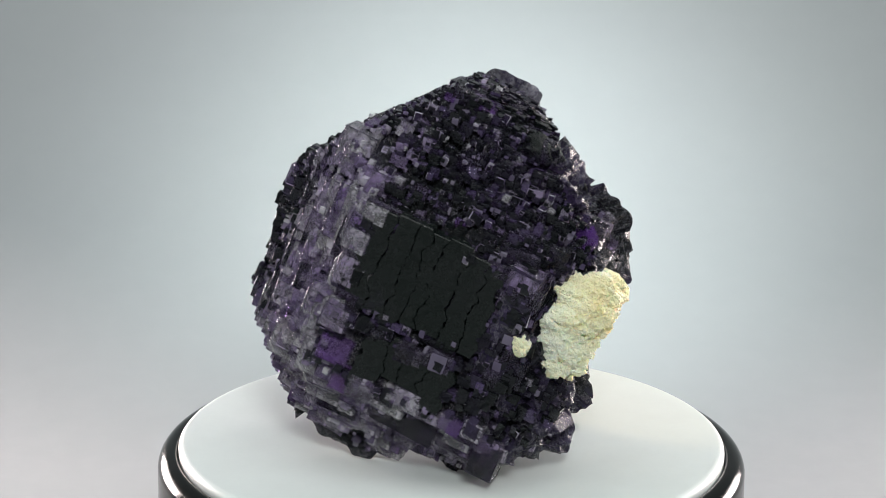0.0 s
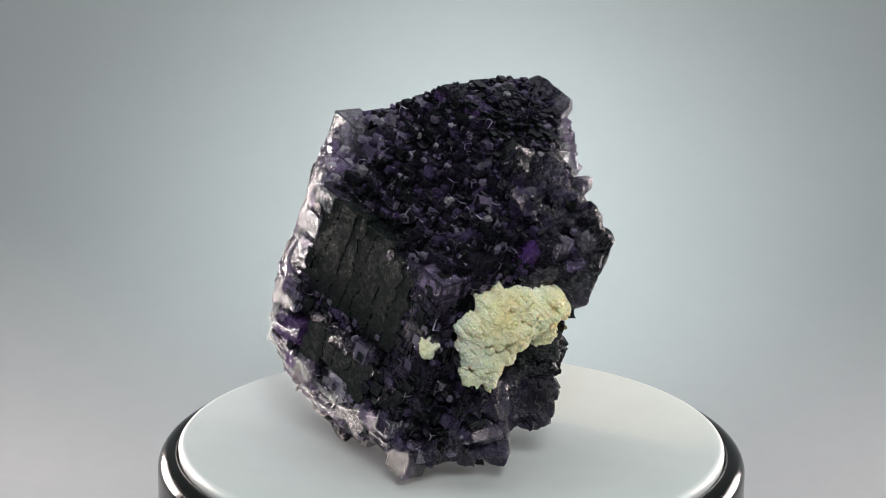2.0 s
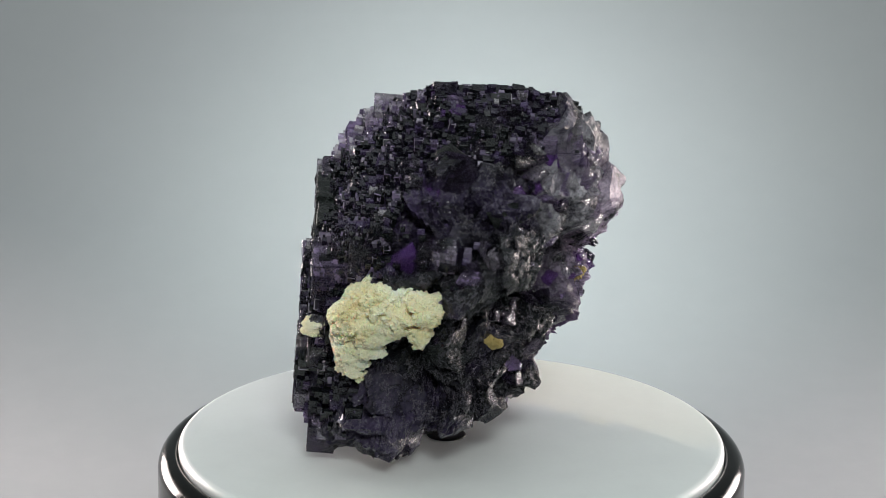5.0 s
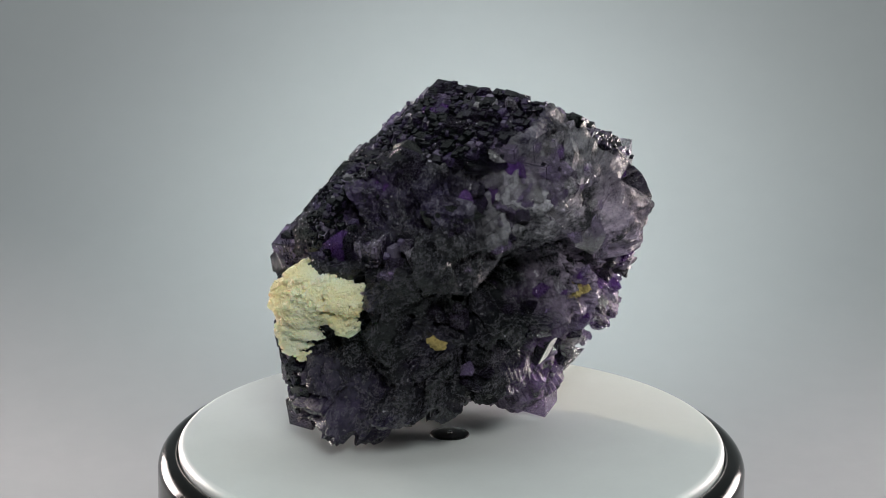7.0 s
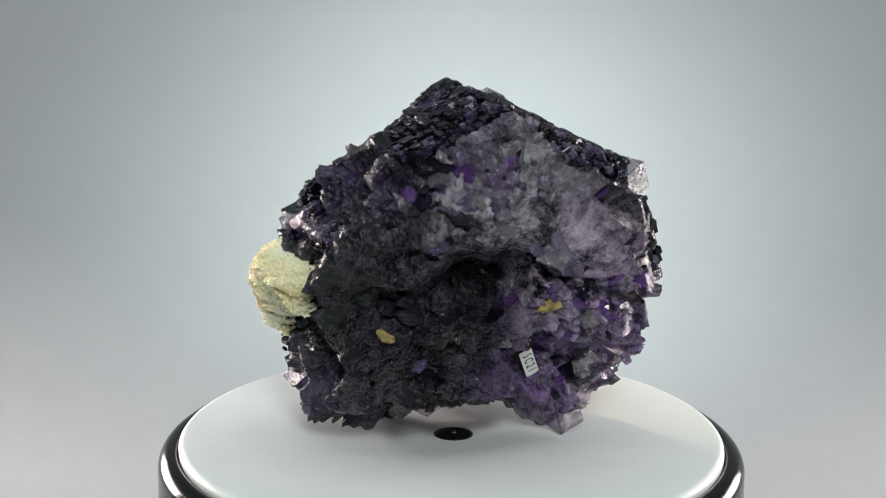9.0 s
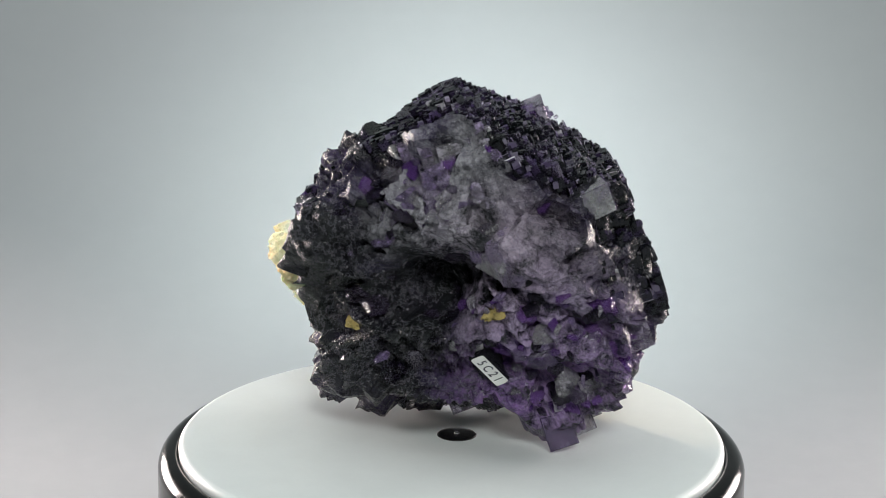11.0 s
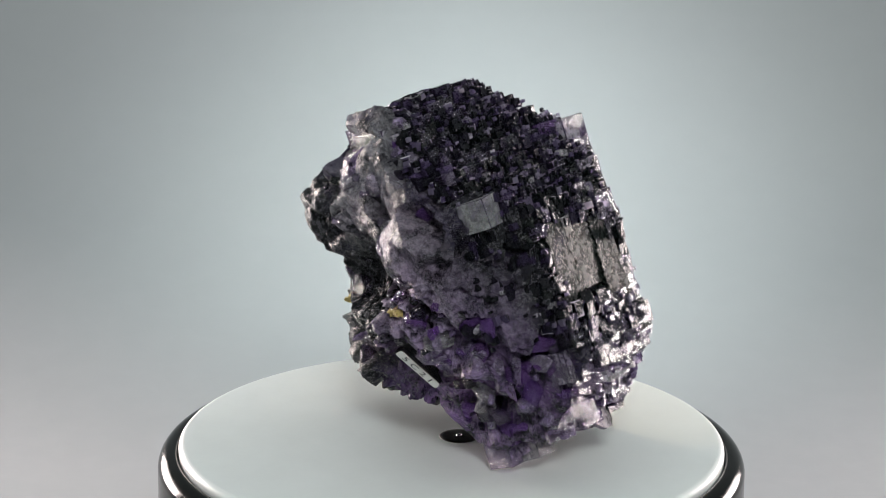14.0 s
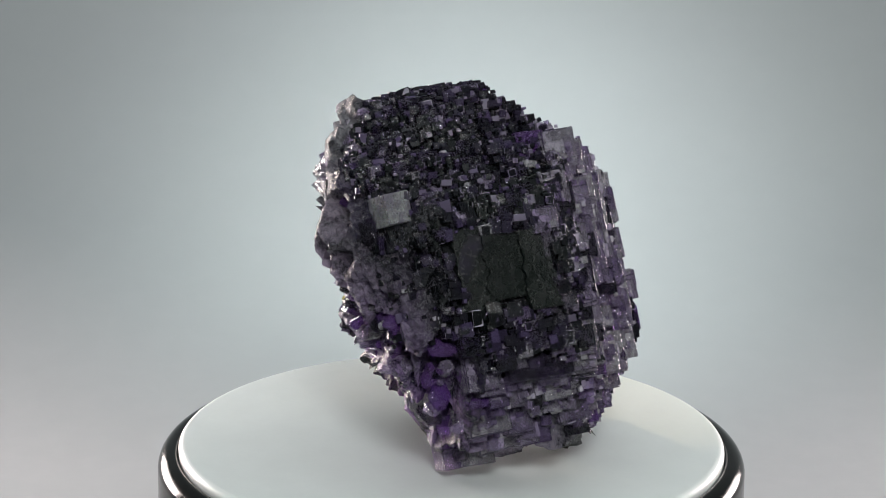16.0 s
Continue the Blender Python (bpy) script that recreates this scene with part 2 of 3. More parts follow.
# ---- turntable ----
def turntable():
    base = tagged(new("turntable"), "small motorised display turntable, white platter in a glossy black ring", "turntable")
    base.location = (0, 0, TOP)
    lathe("body", [(0, -TOP), (1.0 * K, -TOP), (1.01 * K, -TOP + 0.002), (1.01 * K, -0.21 * K), (0.98 * K, -0.19 * K), (0, -0.19 * K)], SILVER, base, "grey plastic housing")
    ring = [(1.02 * K, -TOP + 0.003), (1.072 * K, -TOP + 0.003), (1.076 * K, -0.30 * K)] + arc(1.016 * K, -0.096 * K, 0.060 * K, 0, 96, 14) + [(1.003 * K, -0.045 * K), (1.003 * K, -0.20 * K)]
    lathe("ring", ring, BLACK, base, "glossy black rounded ring")
    platter = lathe("platter", [(0, 0)] + [(0.03 * K * i, 0) for i in range(1, 32)] + arc(0.974 * K, -0.026 * K, 0.026 * K, 90, 0, 10) + [(0.999 * K, -0.13 * K), (0.9 * K, -0.14 * K), (0, -0.14 * K)], WHITE, base, "white plastic platter with a rounded edge")
    hub = lathe("hub", [(0, 0.0042 * K), (0.055 * K, 0.0042 * K), (0.070 * K, 0.003 * K), (0.073 * K, 0.0 * K), (0.02 * K, -0.01 * K), (0, -0.01 * K)], RUBBER, platter, "black hub in the platter's centre", 40)
    hub.location = (-0.025 * K, -0.012 * K, 0)
    pin = lathe("pin", [(0, 0.012 * K), (0.006 * K, 0.011 * K), (0.010 * K, 0.007 * K), (0.010 * K, 0.003 * K), (0, 0.003 * K)], STEEL, platter, "bright steel spindle pin", 24)
    pin.location = (-0.025 * K, -0.012 * K, 0)
    return base, platter


TABLE, PLATTER = turntable()

# ---- fluorite specimen ----
# Crystal axes in the specimen: every cube of the cluster is grown parallel to them.
AXES = np.array([[-0.8947, 0.2717, 0.3545], [-0.2621, -0.9620, 0.0759], [0.3616, -0.0250, 0.9320]])
AXES = AXES / np.linalg.norm(AXES, axis=1)[:, None]
FRAME = Matrix([[float(AXES[j][i]) for j in range(3)] for i in range(3)])


def faces_of_body():
    """The cluster's form: cube, edge and corner faces with their distances from the axis foot."""
    lo = {(-1, -1): -0.076, (-1, 0): 0.185, (-1, 1): 0.693, (0, -1): 0.076, (0, 0): 0.352, (0, 1): 0.823, (1, -1): 0.362, (1, 0): 0.538, (1, 1): 0.867}
    mid = {(-1, -1): 0.102, (-1, 0): 0.431, (-1, 1): 1.041, (0, -1): 0.054, (0, 1): 1.221, (1, -1): 0.268, (1, 0): 0.628, (1, 1): 0.985}
    hi = {(-1, -1): 0.452, (-1, 0): 0.802, (-1, 1): 1.171, (0, -1): 0.449, (0, 0): 0.899, (0, 1): 1.190, (1, -1): 0.523, (1, 0): 0.776, (1, 1): 1.186}
    out = []
    for u, table in ((-1, lo), (0, mid), (1, hi)):
        for (v, w), h in table.items():
            n = np.array([u, v, w], float)
            out.append((*(n / np.linalg.norm(n)), h))
    return np.array(out)


BODY = faces_of_body()
MIDDLE = AXES @ np.array([-0.06, 0.0, 0.62])


# Swells (+) and dips (-) of the grown and broken faces, over evenly spread directions.
SWELLS = np.array((0.030, -0.052, 0.015, -0.022, 0.013, 0.018, -0.047, -0.006, 0.016, -0.020, 0.012, 0.035, 0.010, -0.001, 0.039, -0.006, -0.045, 0.031, 0.001, 0.062, 0.000, -0.014, 0.000, -0.025, -0.060, -0.033, 0.006, 0.001, 0.015, -0.050, -0.018, -0.028, 0.011, -0.017, 0.116, 0.025, -0.012, -0.006, 0.024, -0.002, -0.012, 0.003, -0.024, -0.022, 0.031, 0.009, 0.030, 0.012, -0.046, 0.006, -0.033, 0.000, 0.014, 0.058, -0.001, 0.047, 0.019, -0.034, 0.009, 0.001, -0.021, 0.051, 0.031, -0.062, 0.002, -0.006, 0.046, -0.024, -0.042, 0.039, -0.012, -0.052, -0.017, -0.004, 0.066, -0.016, -0.102, 0.005, 0.005, 0.042, 0.035, 0.057, 0.026, 0.008, -0.027, -0.015, 0.007, 0.004, 0.014, 0.025, -0.114, -0.004, -0.050, 0.032, 0.067, -0.059))


def spread(count):
    """Evenly spread unit directions."""
    i = np.arange(count) + 0.5
    z, a = 1 - 2 * i / count, math.pi * (1 + math.sqrt(5)) * i
    r = np.sqrt(1 - z * z)
    return np.stack([r * np.cos(a), r * np.sin(a), z], -1)


SWELL_AT = spread(len(SWELLS))


def reach(d):
    """Distance from the middle to the form's surface along the unit directions d (crystal axes), and the face met."""
    nd = d @ BODY[:, :3].T
    k = np.where(nd > 1e-6, (BODY[:, 3] - BODY[:, :3] @ MIDDLE) / np.maximum(nd, 1e-6), 1e9)
    j = k.argmin(1)
    swell = np.exp(-np.square(np.arccos(np.clip(d @ SWELL_AT.T, -1, 1)) / 0.22)) @ SWELLS
    return k[np.arange(len(d)), j] + swell, j


def grown(n):
    """How far a face belongs to the crystal side (1) or the broken side (0)."""
    s = n @ np.array([0.62, 0.62, 0.48])
    return np.clip((s + 0.12) / 0.3, 0, 1)


def hollow(p):
    """Inward shift of the surface: the cave, the hollow under the foot, the beds of the paper slip and the matrix."""
    out = np.zeros_like(p)
    for centre, size, deep in (((0.13, -0.33, 0.71), 0.13, 0.27), ((-0.02, -0.22, 0.68), 0.09, 0.14), ((0.25, -0.39, 0.78), 0.07, 0.16), ((0.05, -0.08, 0.04), 0.22, 0.05), ((-0.06, 0.07, 1.04), 0.05, 0.05), ((0.210, -0.350, 0.325), 0.12, 0.085), ((-0.27, 0.38, 0.70), 0.17, 0.07), ((-0.32, 0.22, 0.81), 0.10, 0.06)):
        c = np.array(centre)
        fall = np.exp(-np.square(np.linalg.norm(p - c, axis=1) / size) ** 1.6)
        inward = MIDDLE - c
        out += (inward / np.linalg.norm(inward)) * (deep * fall)[:, None]
    return out


def stepped(p, sunk=False):
    """The cube face over the foot stands back behind the lower block."""
    p = np.array(p, float)
    back = np.clip((p[..., 2] - 0.44) / 0.03, 0, 1)
    if sunk:
        back2 = (p[..., 0] > -0.04) & (p[..., 0] < 0.48) & (p[..., 2] > 0.21) & (p[..., 2] < 0.84)
        p[..., 1] = np.where(back2, np.minimum(p[..., 1], np.where(p[..., 2] > 0.44, 0.535, 0.560)), p[..., 1])
        side = (p[..., 1] > -0.23) & (p[..., 1] < 0.17) & (p[..., 2] > 0.39) & (p[..., 2] < 0.71)
        p[..., 0] = np.where(side, np.minimum(p[..., 0], 0.855), p[..., 0])
    p[..., 1] = np.where(p[..., 0] > -0.22, np.minimum(p[..., 1], 0.572 + 0.030 * (1 - back)), p[..., 1])
    return p


SPECIMEN = tagged(new("fluorite_specimen"), "dark violet fluorite cluster of stepped cubes with pale yellow matrix", "mineral specimen")
SPECIMEN.location = (0.012 * K, 0, TOP)


def to_specimen(p):
    return (np.asarray(p) @ AXES) * K


def core(rng):
    """The broken inner mass: chipped facets, a cave in the back, hollows under the foot."""
    bm = bmesh.new()
    bmesh.ops.create_icosphere(bm, subdivisions=7, radius=1)
    d = np.array([v.co[:] for v in bm.verts])
    faces = [[v.index for v in f.verts] for f in bm.faces]
    bm.free()
    r, j = reach(d)
    n = BODY[j, :3]
    p = MIDDLE + d * r[:, None]
    g = grown(n)
    out = p.copy()
    # chips: each lies on a tilted plane of its own
    for count, tilt, depth in ((90, 0.28, 0.055), (480, 0.42, 0.028), (3000, 0.48, 0.010)):
        sd = rng.normal(size=(count, 3))
        sd /= np.linalg.norm(sd, axis=1)[:, None]
        sr, sj = reach(sd)
        sp = MIDDLE + sd * sr[:, None]
        sn = BODY[sj, :3] + rng.normal(0, tilt, (count, 3))
        sn /= np.linalg.norm(sn, axis=1)[:, None]
        off = rng.uniform(0, depth, count)
        near = np.empty(len(p), int)
        warp = p + 0.03 * np.array([noise.noise_vector(Vector(q) * 9)[:] for q in p]) if count < 500 else p
        for a in range(0, len(p), 20000):
            near[a:a + 20000] = (np.square(sp).sum(1) - 2 * warp[a:a + 20000] @ sp.T).argmin(1)
        along = ((sp[near] - p) * sn[near]).sum(1) - off[near]
        push = along / np.maximum((d * sn[near]).sum(1), 0.35)
        if count > 1000:
            push *= np.clip(0.5 + 2.2 * np.array([noise.noise(Vector(q) * 5.5) for q in p]), 0, 1)
        out += d * (np.clip(push + 0.35 * depth, -2.4 * depth, 0.5 * depth) * (1 - 0.75 * g))[:, None]
    out -= n * (0.045 * g)[:, None]
    out = stepped(out, True)
    out += hollow(p)
    rough = np.array([noise.fractal(Vector(q) * 30, 0.6, 2.1, 6) for q in out])
    out += d * (rough * 0.005)[:, None]
    q = to_specimen(out)
    q[:, 2] = np.maximum(q[:, 2], 0.0004)
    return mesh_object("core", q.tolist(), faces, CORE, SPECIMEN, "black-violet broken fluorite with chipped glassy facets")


RNG = np.random.default_rng(7)
core(RNG)

CUBES = []
for i in range(6):
    v, f = chamfered(0.03 + 0.015 * (i % 3), 0.016, RNG)
    me = bpy.data.meshes.new("crystal")
    me.from_pydata(v.tolist(), [], f)
    CUBES.append(me)
SHARDS = []
for i in range(8):
    bm = bmesh.new()
    for k in range(17):
        q = RNG.normal(size=3)
        q = q / np.linalg.norm(q) * RNG.uniform(0.85, 1.2)
        bm.verts.new((q[0], q[1] * 0.95, max(-1, min(0.62, q[2]))))
    hull = bmesh.ops.convex_hull(bm, input=bm.verts)
    bmesh.ops.delete(bm, geom=[g for g in set(hull["geom_interior"] + hull["geom_unused"]) if isinstance(g, bmesh.types.BMVert)], context="VERTS")
    bmesh.ops.recalc_face_normals(bm, faces=bm.faces)
    me = bpy.data.meshes.new("shard")
    bm.to_mesh(me)
    bm.free()
    SHARDS.append(me)


def crystal(centre, half, mat, turn=(0, 0, 0), label="", name="crystal", k=0, broken=False):
    """One cube crystal: centre and half sizes along the crystal axes, in platter radii."""
    me = SHARDS[k % 8] if broken else CUBES[k % 6]
    key = me.name + mat.name
    if key not in CUBE_SKINS:
        CUBE_SKINS[key] = me.copy()
        CUBE_SKINS[key].materials.append(mat)
        CUBE_SKINS[key].materials.append(RIM)
        if not broken:
            CUBE_SKINS[key].polygons.foreach_set("material_index", [0 if f in FLAT else 1 for f in range(26)])
    ob = new(name, CUBE_SKINS[key])
    ob.parent = SPECIMEN
    m = FRAME @ Euler(turn).to_matrix()
    low = sum(abs(m[2][i]) * half[i] for i in range(3))
    c = to_specimen(centre)
    c[2] = max(c[2], low * K + 0.0003)
    ob.matrix_local = Matrix.LocRotScale(Vector(c), m.to_quaternion(), Vector([h * K for h in half]))
    return tagged(ob, label)


CUBE_SKINS, FLAT = {}, (0, 1, 6, 7, 12, 13)


def surface_points(rng, count):
    d = rng.normal(size=(count, 3))
    d /= np.linalg.norm(d, axis=1)[:, None]
    r, j = reach(d)
    keep = rng.random(count) < (r / 0.85) ** 2
    p, n = (MIDDLE + d * r[:, None])[keep], BODY[j, :3][keep].copy()
    q = stepped(p)
    n[np.abs(q - p).max(1) > 0.004] = (0, 1, 0)
    return q + hollow(q), n


def seat(p, n, half, lift, rng):
    """Centre of a cube whose outer corner, edge or face lies at p."""
    c = np.array(p, float)
    for i in range(3):
        if abs(n[i]) > 0.2:
            c[i] -= math.copysign(half[i], n[i])
        else:
            c[i] += rng.uniform(-0.5, 0.5) * half[i]
    return c + n * lift


def smooth_face(p):
    """True where a smooth cube face lies bare."""
    edge = 0.03 * noise.noise(Vector(p) * 14)
    front = p[1] > 0.51 and -0.01 + edge < p[0] < 0.45 + edge and (0.49 + edge < p[2] < 0.80 + edge or 0.25 + edge < p[2] < 0.41)
    side = p[0] > 0.84 and -0.20 + edge < p[1] < 0.14 + edge and 0.42 + edge < p[2] < 0.69 + edge
    return front or side


def edge_of(p):
    """1 along the clear cube edge between the two great faces and along the foot, 0 in their dark middles."""
    upright = np.clip((p[0] - 0.42) / 0.12, 0, 1) * np.clip((p[1] - 0.24) / 0.12, 0, 1)
    foot = np.clip((0.30 - p[2]) / 0.12, 0, 1)
    return float(max(upright, foot))


def cluster():
    """Cubes grown over the crystal side: about 260 large ones singly, the small druse in one mesh."""
    rng = np.random.default_rng(21)
    made = 0
    pts, nor = surface_points(rng, 5000)
    g = grown(nor)
    for p, n, w in zip(pts, nor, g):
        if made >= 310:
            break
        if w < 0.5 or rng.random() > w or smooth_face(p):
            continue
        top = n[2] > 0.5
        rim = edge_of(p)
        if top and rng.random() < 0.6 or not top and rim < 0.3 and rng.random() < 0.35:
            continue
        s = (0.017 if top else 0.021 + 0.016 * rim) + 0.026 * rng.random() ** 2
        half = s * rng.uniform(0.75, 1.35, 3)
        flat = np.abs(n).max() > 0.9
        lift = rng.uniform(-0.006, 0.003) if flat else rng.uniform(-0.006, 0.012)
        mat = CRYSTAL_PALE if rng.random() < 0.06 + 0.82 * rim else CRYSTAL
        if rng.random() < 0.04:
            mat = VIOLET
        crystal(seat(p, n, half, lift, rng), half, mat, tuple(rng.normal(0, 0.02, 3)), k=made)
        made += 1


def druse():
    """Small cubes over the crystal side and on the larger cubes' faces."""
    rng = np.random.default_rng(22)
    shells = {True: ([], []), False: ([], [])}
    base, bf = chamfered(0.07)
    pts, nor = surface_points(rng, 24000)
    g = grown(nor)
    extra = []
    for c, h in SEATS:
        for i in range(int(3 + 420 * (h[0] * h[1] + h[1] * h[2] + h[0] * h[2]))):
            q = rng.uniform(-1, 1, 3)
            q[np.abs(q).argmax()] = math.copysign(1, q[np.abs(q).argmax()])
            n = np.where(np.abs(q) == 1, np.sign(q), 0.0)
            extra.append((np.array(c) + q * np.array(h), n))
    pts = np.concatenate([pts, [e[0] for e in extra]])
    nor = np.concatenate([nor, [e[1] for e in extra]])
    g = np.concatenate([g, np.ones(len(extra))])
    seated = len(pts) - len(extra)
    for at, (p, n, w) in enumerate(zip(pts, nor, g)):
        if rng.random() > w or smooth_face(p):
            continue
        top = n[2] > 0.5
        if rng.random() < 0.62 * edge_of(p):
            continue
        s = 0.005 + (0.013 if top else 0.017) * rng.random() ** 2
        half = s * rng.uniform(0.7, 1.4, 3)
        c = seat(p, n, half, rng.uniform(0.001, 0.008) if at >= seated else rng.uniform(-0.012, 0.008), rng)
        t = np.array(Euler(rng.normal(0, 0.11 if top else 0.07, 3)).to_matrix())
        q = to_specimen(c + ((base + rng.normal(0, 0.07, base.shape)) * half) @ t.T)
        if q[:, 2].min() < 0.0003:
            continue
        verts, faces = shells[bool(rng.random() > 0.05 + 0.93 * edge_of(p))]
        k = len(verts)
        verts += q.tolist()
        faces += [[i + k for i in f] for f in bf]
    for dark, (verts, faces) in shells.items():
        crust = mesh_object("druse", verts, faces, DARK_DRUSE if dark else DRUSE, SPECIMEN, "fine sparkling crust of black-violet cubes" if dark else "fine sparkling crust of pale violet cubes")
        # One small cube in fourteen carries the painted edge highlights.
        crust.data.materials.append(EDGE)
        crust.data.polygons.foreach_set("material_index", [0 if i % 26 in FLAT or (i // 26) % 14 else 1 for i in range(len(faces))])
        tagged(crust, kind="stuff")


cluster()
SEATS = []


def cracked(name, axis, level, first, second, cols, rows, seed):
    """A smooth cube face split by wandering cracks into slabs, each a piece of its own."""
    rng = np.random.default_rng(seed)
    a, b = [i for i in range(3) if i != axis]
    edges = np.linspace(first[0], first[1], cols + 1) + np.r_[0, rng.normal(0, 0.14 * (first[1] - first[0]) / cols, cols - 1), 0]
    for c in range(cols):
        cuts = np.linspace(second[0], second[1], rows + 1) + np.r_[rng.uniform(-0.03, 0.03), rng.normal(0, 0.02, rows - 1), rng.uniform(-0.02, 0.02)]
        for r in range(rows):
            lo, hi = cuts[r] + 0.0015, cuts[r + 1] - 0.0015
            ring = []
            steps = 22
            for k in range(steps + 1):
                y = lo + (hi - lo) * k / steps
                ring.append((edges[c] + 0.0010 + 0.026 * noise.fractal(Vector((c * 3.1, y * 17, seed)), 0.8, 2.2, 4), y))
            for k in range(steps, -1, -1):
                y = lo + (hi - lo) * k / steps
                ring.append((edges[c + 1] - 0.0010 + 0.026 * noise.fractal(Vector(((c + 1) * 3.1, y * 17, seed)), 0.8, 2.2, 4), y))
            top = level + rng.uniform(-0.003, 0.003)
            tilt = rng.normal(0, 0.012, 2)
            mid = np.mean(ring, 0)
            verts = []
            for depth, inset in ((0.0, 0.972), (-0.0025, 0.992), (-0.06, 1.0)):
                for x, y in ring:
                    x, y = mid + (np.array([x, y]) - mid) * inset
                    p = np.zeros(3)
                    p[axis], p[a], p[b] = top + depth + tilt[0] * (x - mid[0]) + tilt[1] * (y - mid[1]), x, y
                    verts.append(to_specimen(p).tolist())
            n = len(ring)
            faces = [list(range(n)), list(range(2 * n, 3 * n))[::-1]]
            for q in range(2):
                faces += [[q * n + i, (q + 1) * n + i, (q + 1) * n + (i + 1) % n, q * n + (i + 1) % n] for i in range(n)]
            ob = mesh_object(name, verts, faces, PLATE, SPECIMEN)
            bm = bmesh.new()
            bm.from_mesh(ob.data)
            bmesh.ops.recalc_face_normals(bm, faces=bm.faces)
            bm.to_mesh(ob.data)
            bm.free()


def blocks():
    """The cubes that stand out singly, by their place on the crystal axes."""
    def put(c, h, mat, label="", tilt=0.03, k=0, broken=False):
        r = random.Random(k)
        if not broken and mat is not CLEAR:
            SEATS.append((c, h))
        crystal(c, h, mat, tuple(r.gauss(0, tilt) for i in range(3)), label, k=k, broken=broken)
    put((-0.205, 0.494, 0.155), (0.050, 0.050, 0.060), CRYSTAL, "dark violet cube tip under the foot", k=37)
    put((0.373, -0.154, -0.026), (0.055, 0.060, 0.070), CRYSTAL_PALE, "pale violet cube at the foot", k=1)
    put((0.456, -0.023, -0.003), (0.080, 0.100, 0.060), CRYSTAL_PALE, k=2)
    put((0.377, -0.120, 0.070), (0.070, 0.070, 0.080), CRYSTAL, k=3)
    put((-0.129, 0.440, 0.203), (0.075, 0.072, 0.065), CRYSTAL, "dark violet cube at the foot", k=4)
    put((-0.100, 0.455, 0.218), (0.080, 0.080, 0.090), CRYSTAL, k=5)
    put((0.108, 0.462, 0.228), (0.120, 0.070, 0.120), CRYSTAL, k=6)
    put((0.302, -0.184, 1.133), (0.090, 0.100, 0.070), CRYSTAL_PALE, "greyish clear block under the top edge", k=7, broken=True)
    put((0.305, -0.243, 1.074), (0.070, 0.100, 0.050), CRYSTAL_PALE, k=8)
    put((0.435, -0.211, 1.101), (0.060, 0.080, 0.060), CRYSTAL, k=9, broken=True)
    put((0.560, 0.490, 0.404), (0.045, 0.040, 0.048), CRYSTAL_PALE, "pale lilac cube standing out", k=10)
    put((0.553, 0.468, 0.362), (0.050, 0.060, 0.070), CRYSTAL_PALE, k=11)
    put((0.649, 0.234, 0.969), (0.042, 0.052, 0.044), VIOLET, "bright violet cube on the upper edge", k=12)
    put((0.420, 0.127, 1.183), (0.055, 0.050, 0.050), CRYSTAL_PALE, "lilac cube at the summit", k=13)
    put((-0.130, -0.023, 1.004), (0.045, 0.060, 0.050), CRYSTAL, k=14, broken=True)
    put((-0.197, 0.133, 0.964), (0.042, 0.042, 0.042), CRYSTAL_PALE, k=15)
    put((-0.183, 0.171, 0.948), (0.050, 0.050, 0.060), CRYSTAL, k=16)
    put((-0.086, 0.498, 0.728), (0.060, 0.070, 0.125), CRYSTAL_PALE, "smoky lilac block beside the matrix", 0.05, k=17)
    put((-0.113, 0.364, 0.888), (0.070, 0.090, 0.050), CRYSTAL, k=18)
    put((0.619, 0.288, 0.198), (0.070, 0.120, 0.070), CRYSTAL_PALE, "clear greyish slab low on the side", k=19)
    put((0.513, 0.387, 0.174), (0.070, 0.090, 0.050), CRYSTAL_PALE, k=20)
    put((0.742, 0.187, 0.249), (0.060, 0.100, 0.060), CRYSTAL, k=21)
    put((0.772, -0.352, 0.820), (0.054, 0.050, 0.054), CLEAR, "frosty clear cube", 0.06, k=22)
    put((0.433, -0.391, 0.755), (0.110, 0.080, 0.115), CRYSTAL_PALE, "pale pinkish crystal on the cave's rim", 0.35, k=23, broken=True)
    put((0.542, -0.192, 0.255), (0.100, 0.060, 0.130), CRYSTAL_PALE, "lilac broken block", 0.25, k=24, broken=True)
    put((0.610, -0.097, 0.187), (0.090, 0.090, 0.080), CRYSTAL, k=25)
    put((0.571, -0.101, 0.060), (0.080, 0.080, 0.060), CRYSTAL_PALE, k=26)
    put((0.797, 0.059, 0.212), (0.030, 0.120, 0.050), CRYSTAL, k=27)
    put((0.589, 0.416, 0.726), (0.060, 0.060, 0.100), CRYSTAL_PALE, k=28)
    put((0.339, -0.226, 1.148), (0.080, 0.060, 0.050), CRYSTAL_PALE, "clear grey cube at the top edge", k=30)
    put((0.408, -0.196, 1.164), (0.070, 0.080, 0.040), CRYSTAL, k=31)
    put((0.464, -0.084, 1.175), (0.060, 0.070, 0.035), CRYSTAL, k=32)
    put((0.440, -0.099, -0.031), (0.060, 0.050, 0.070), CRYSTAL_PALE, k=34)
    put((0.419, -0.171, 0.032), (0.050, 0.045, 0.060), VIOLET, k=35)
    put((0.377, -0.284, 1.131), (0.060, 0.055, 0.050), CRYSTAL_PALE, k=36)
    put((0.247, -0.186, 1.175), (0.050, 0.060, 0.030), CRYSTAL_PALE, k=33)
    put((0.514, 0.476, 0.584), (0.050, 0.060, 0.120), CRYSTAL, k=29)


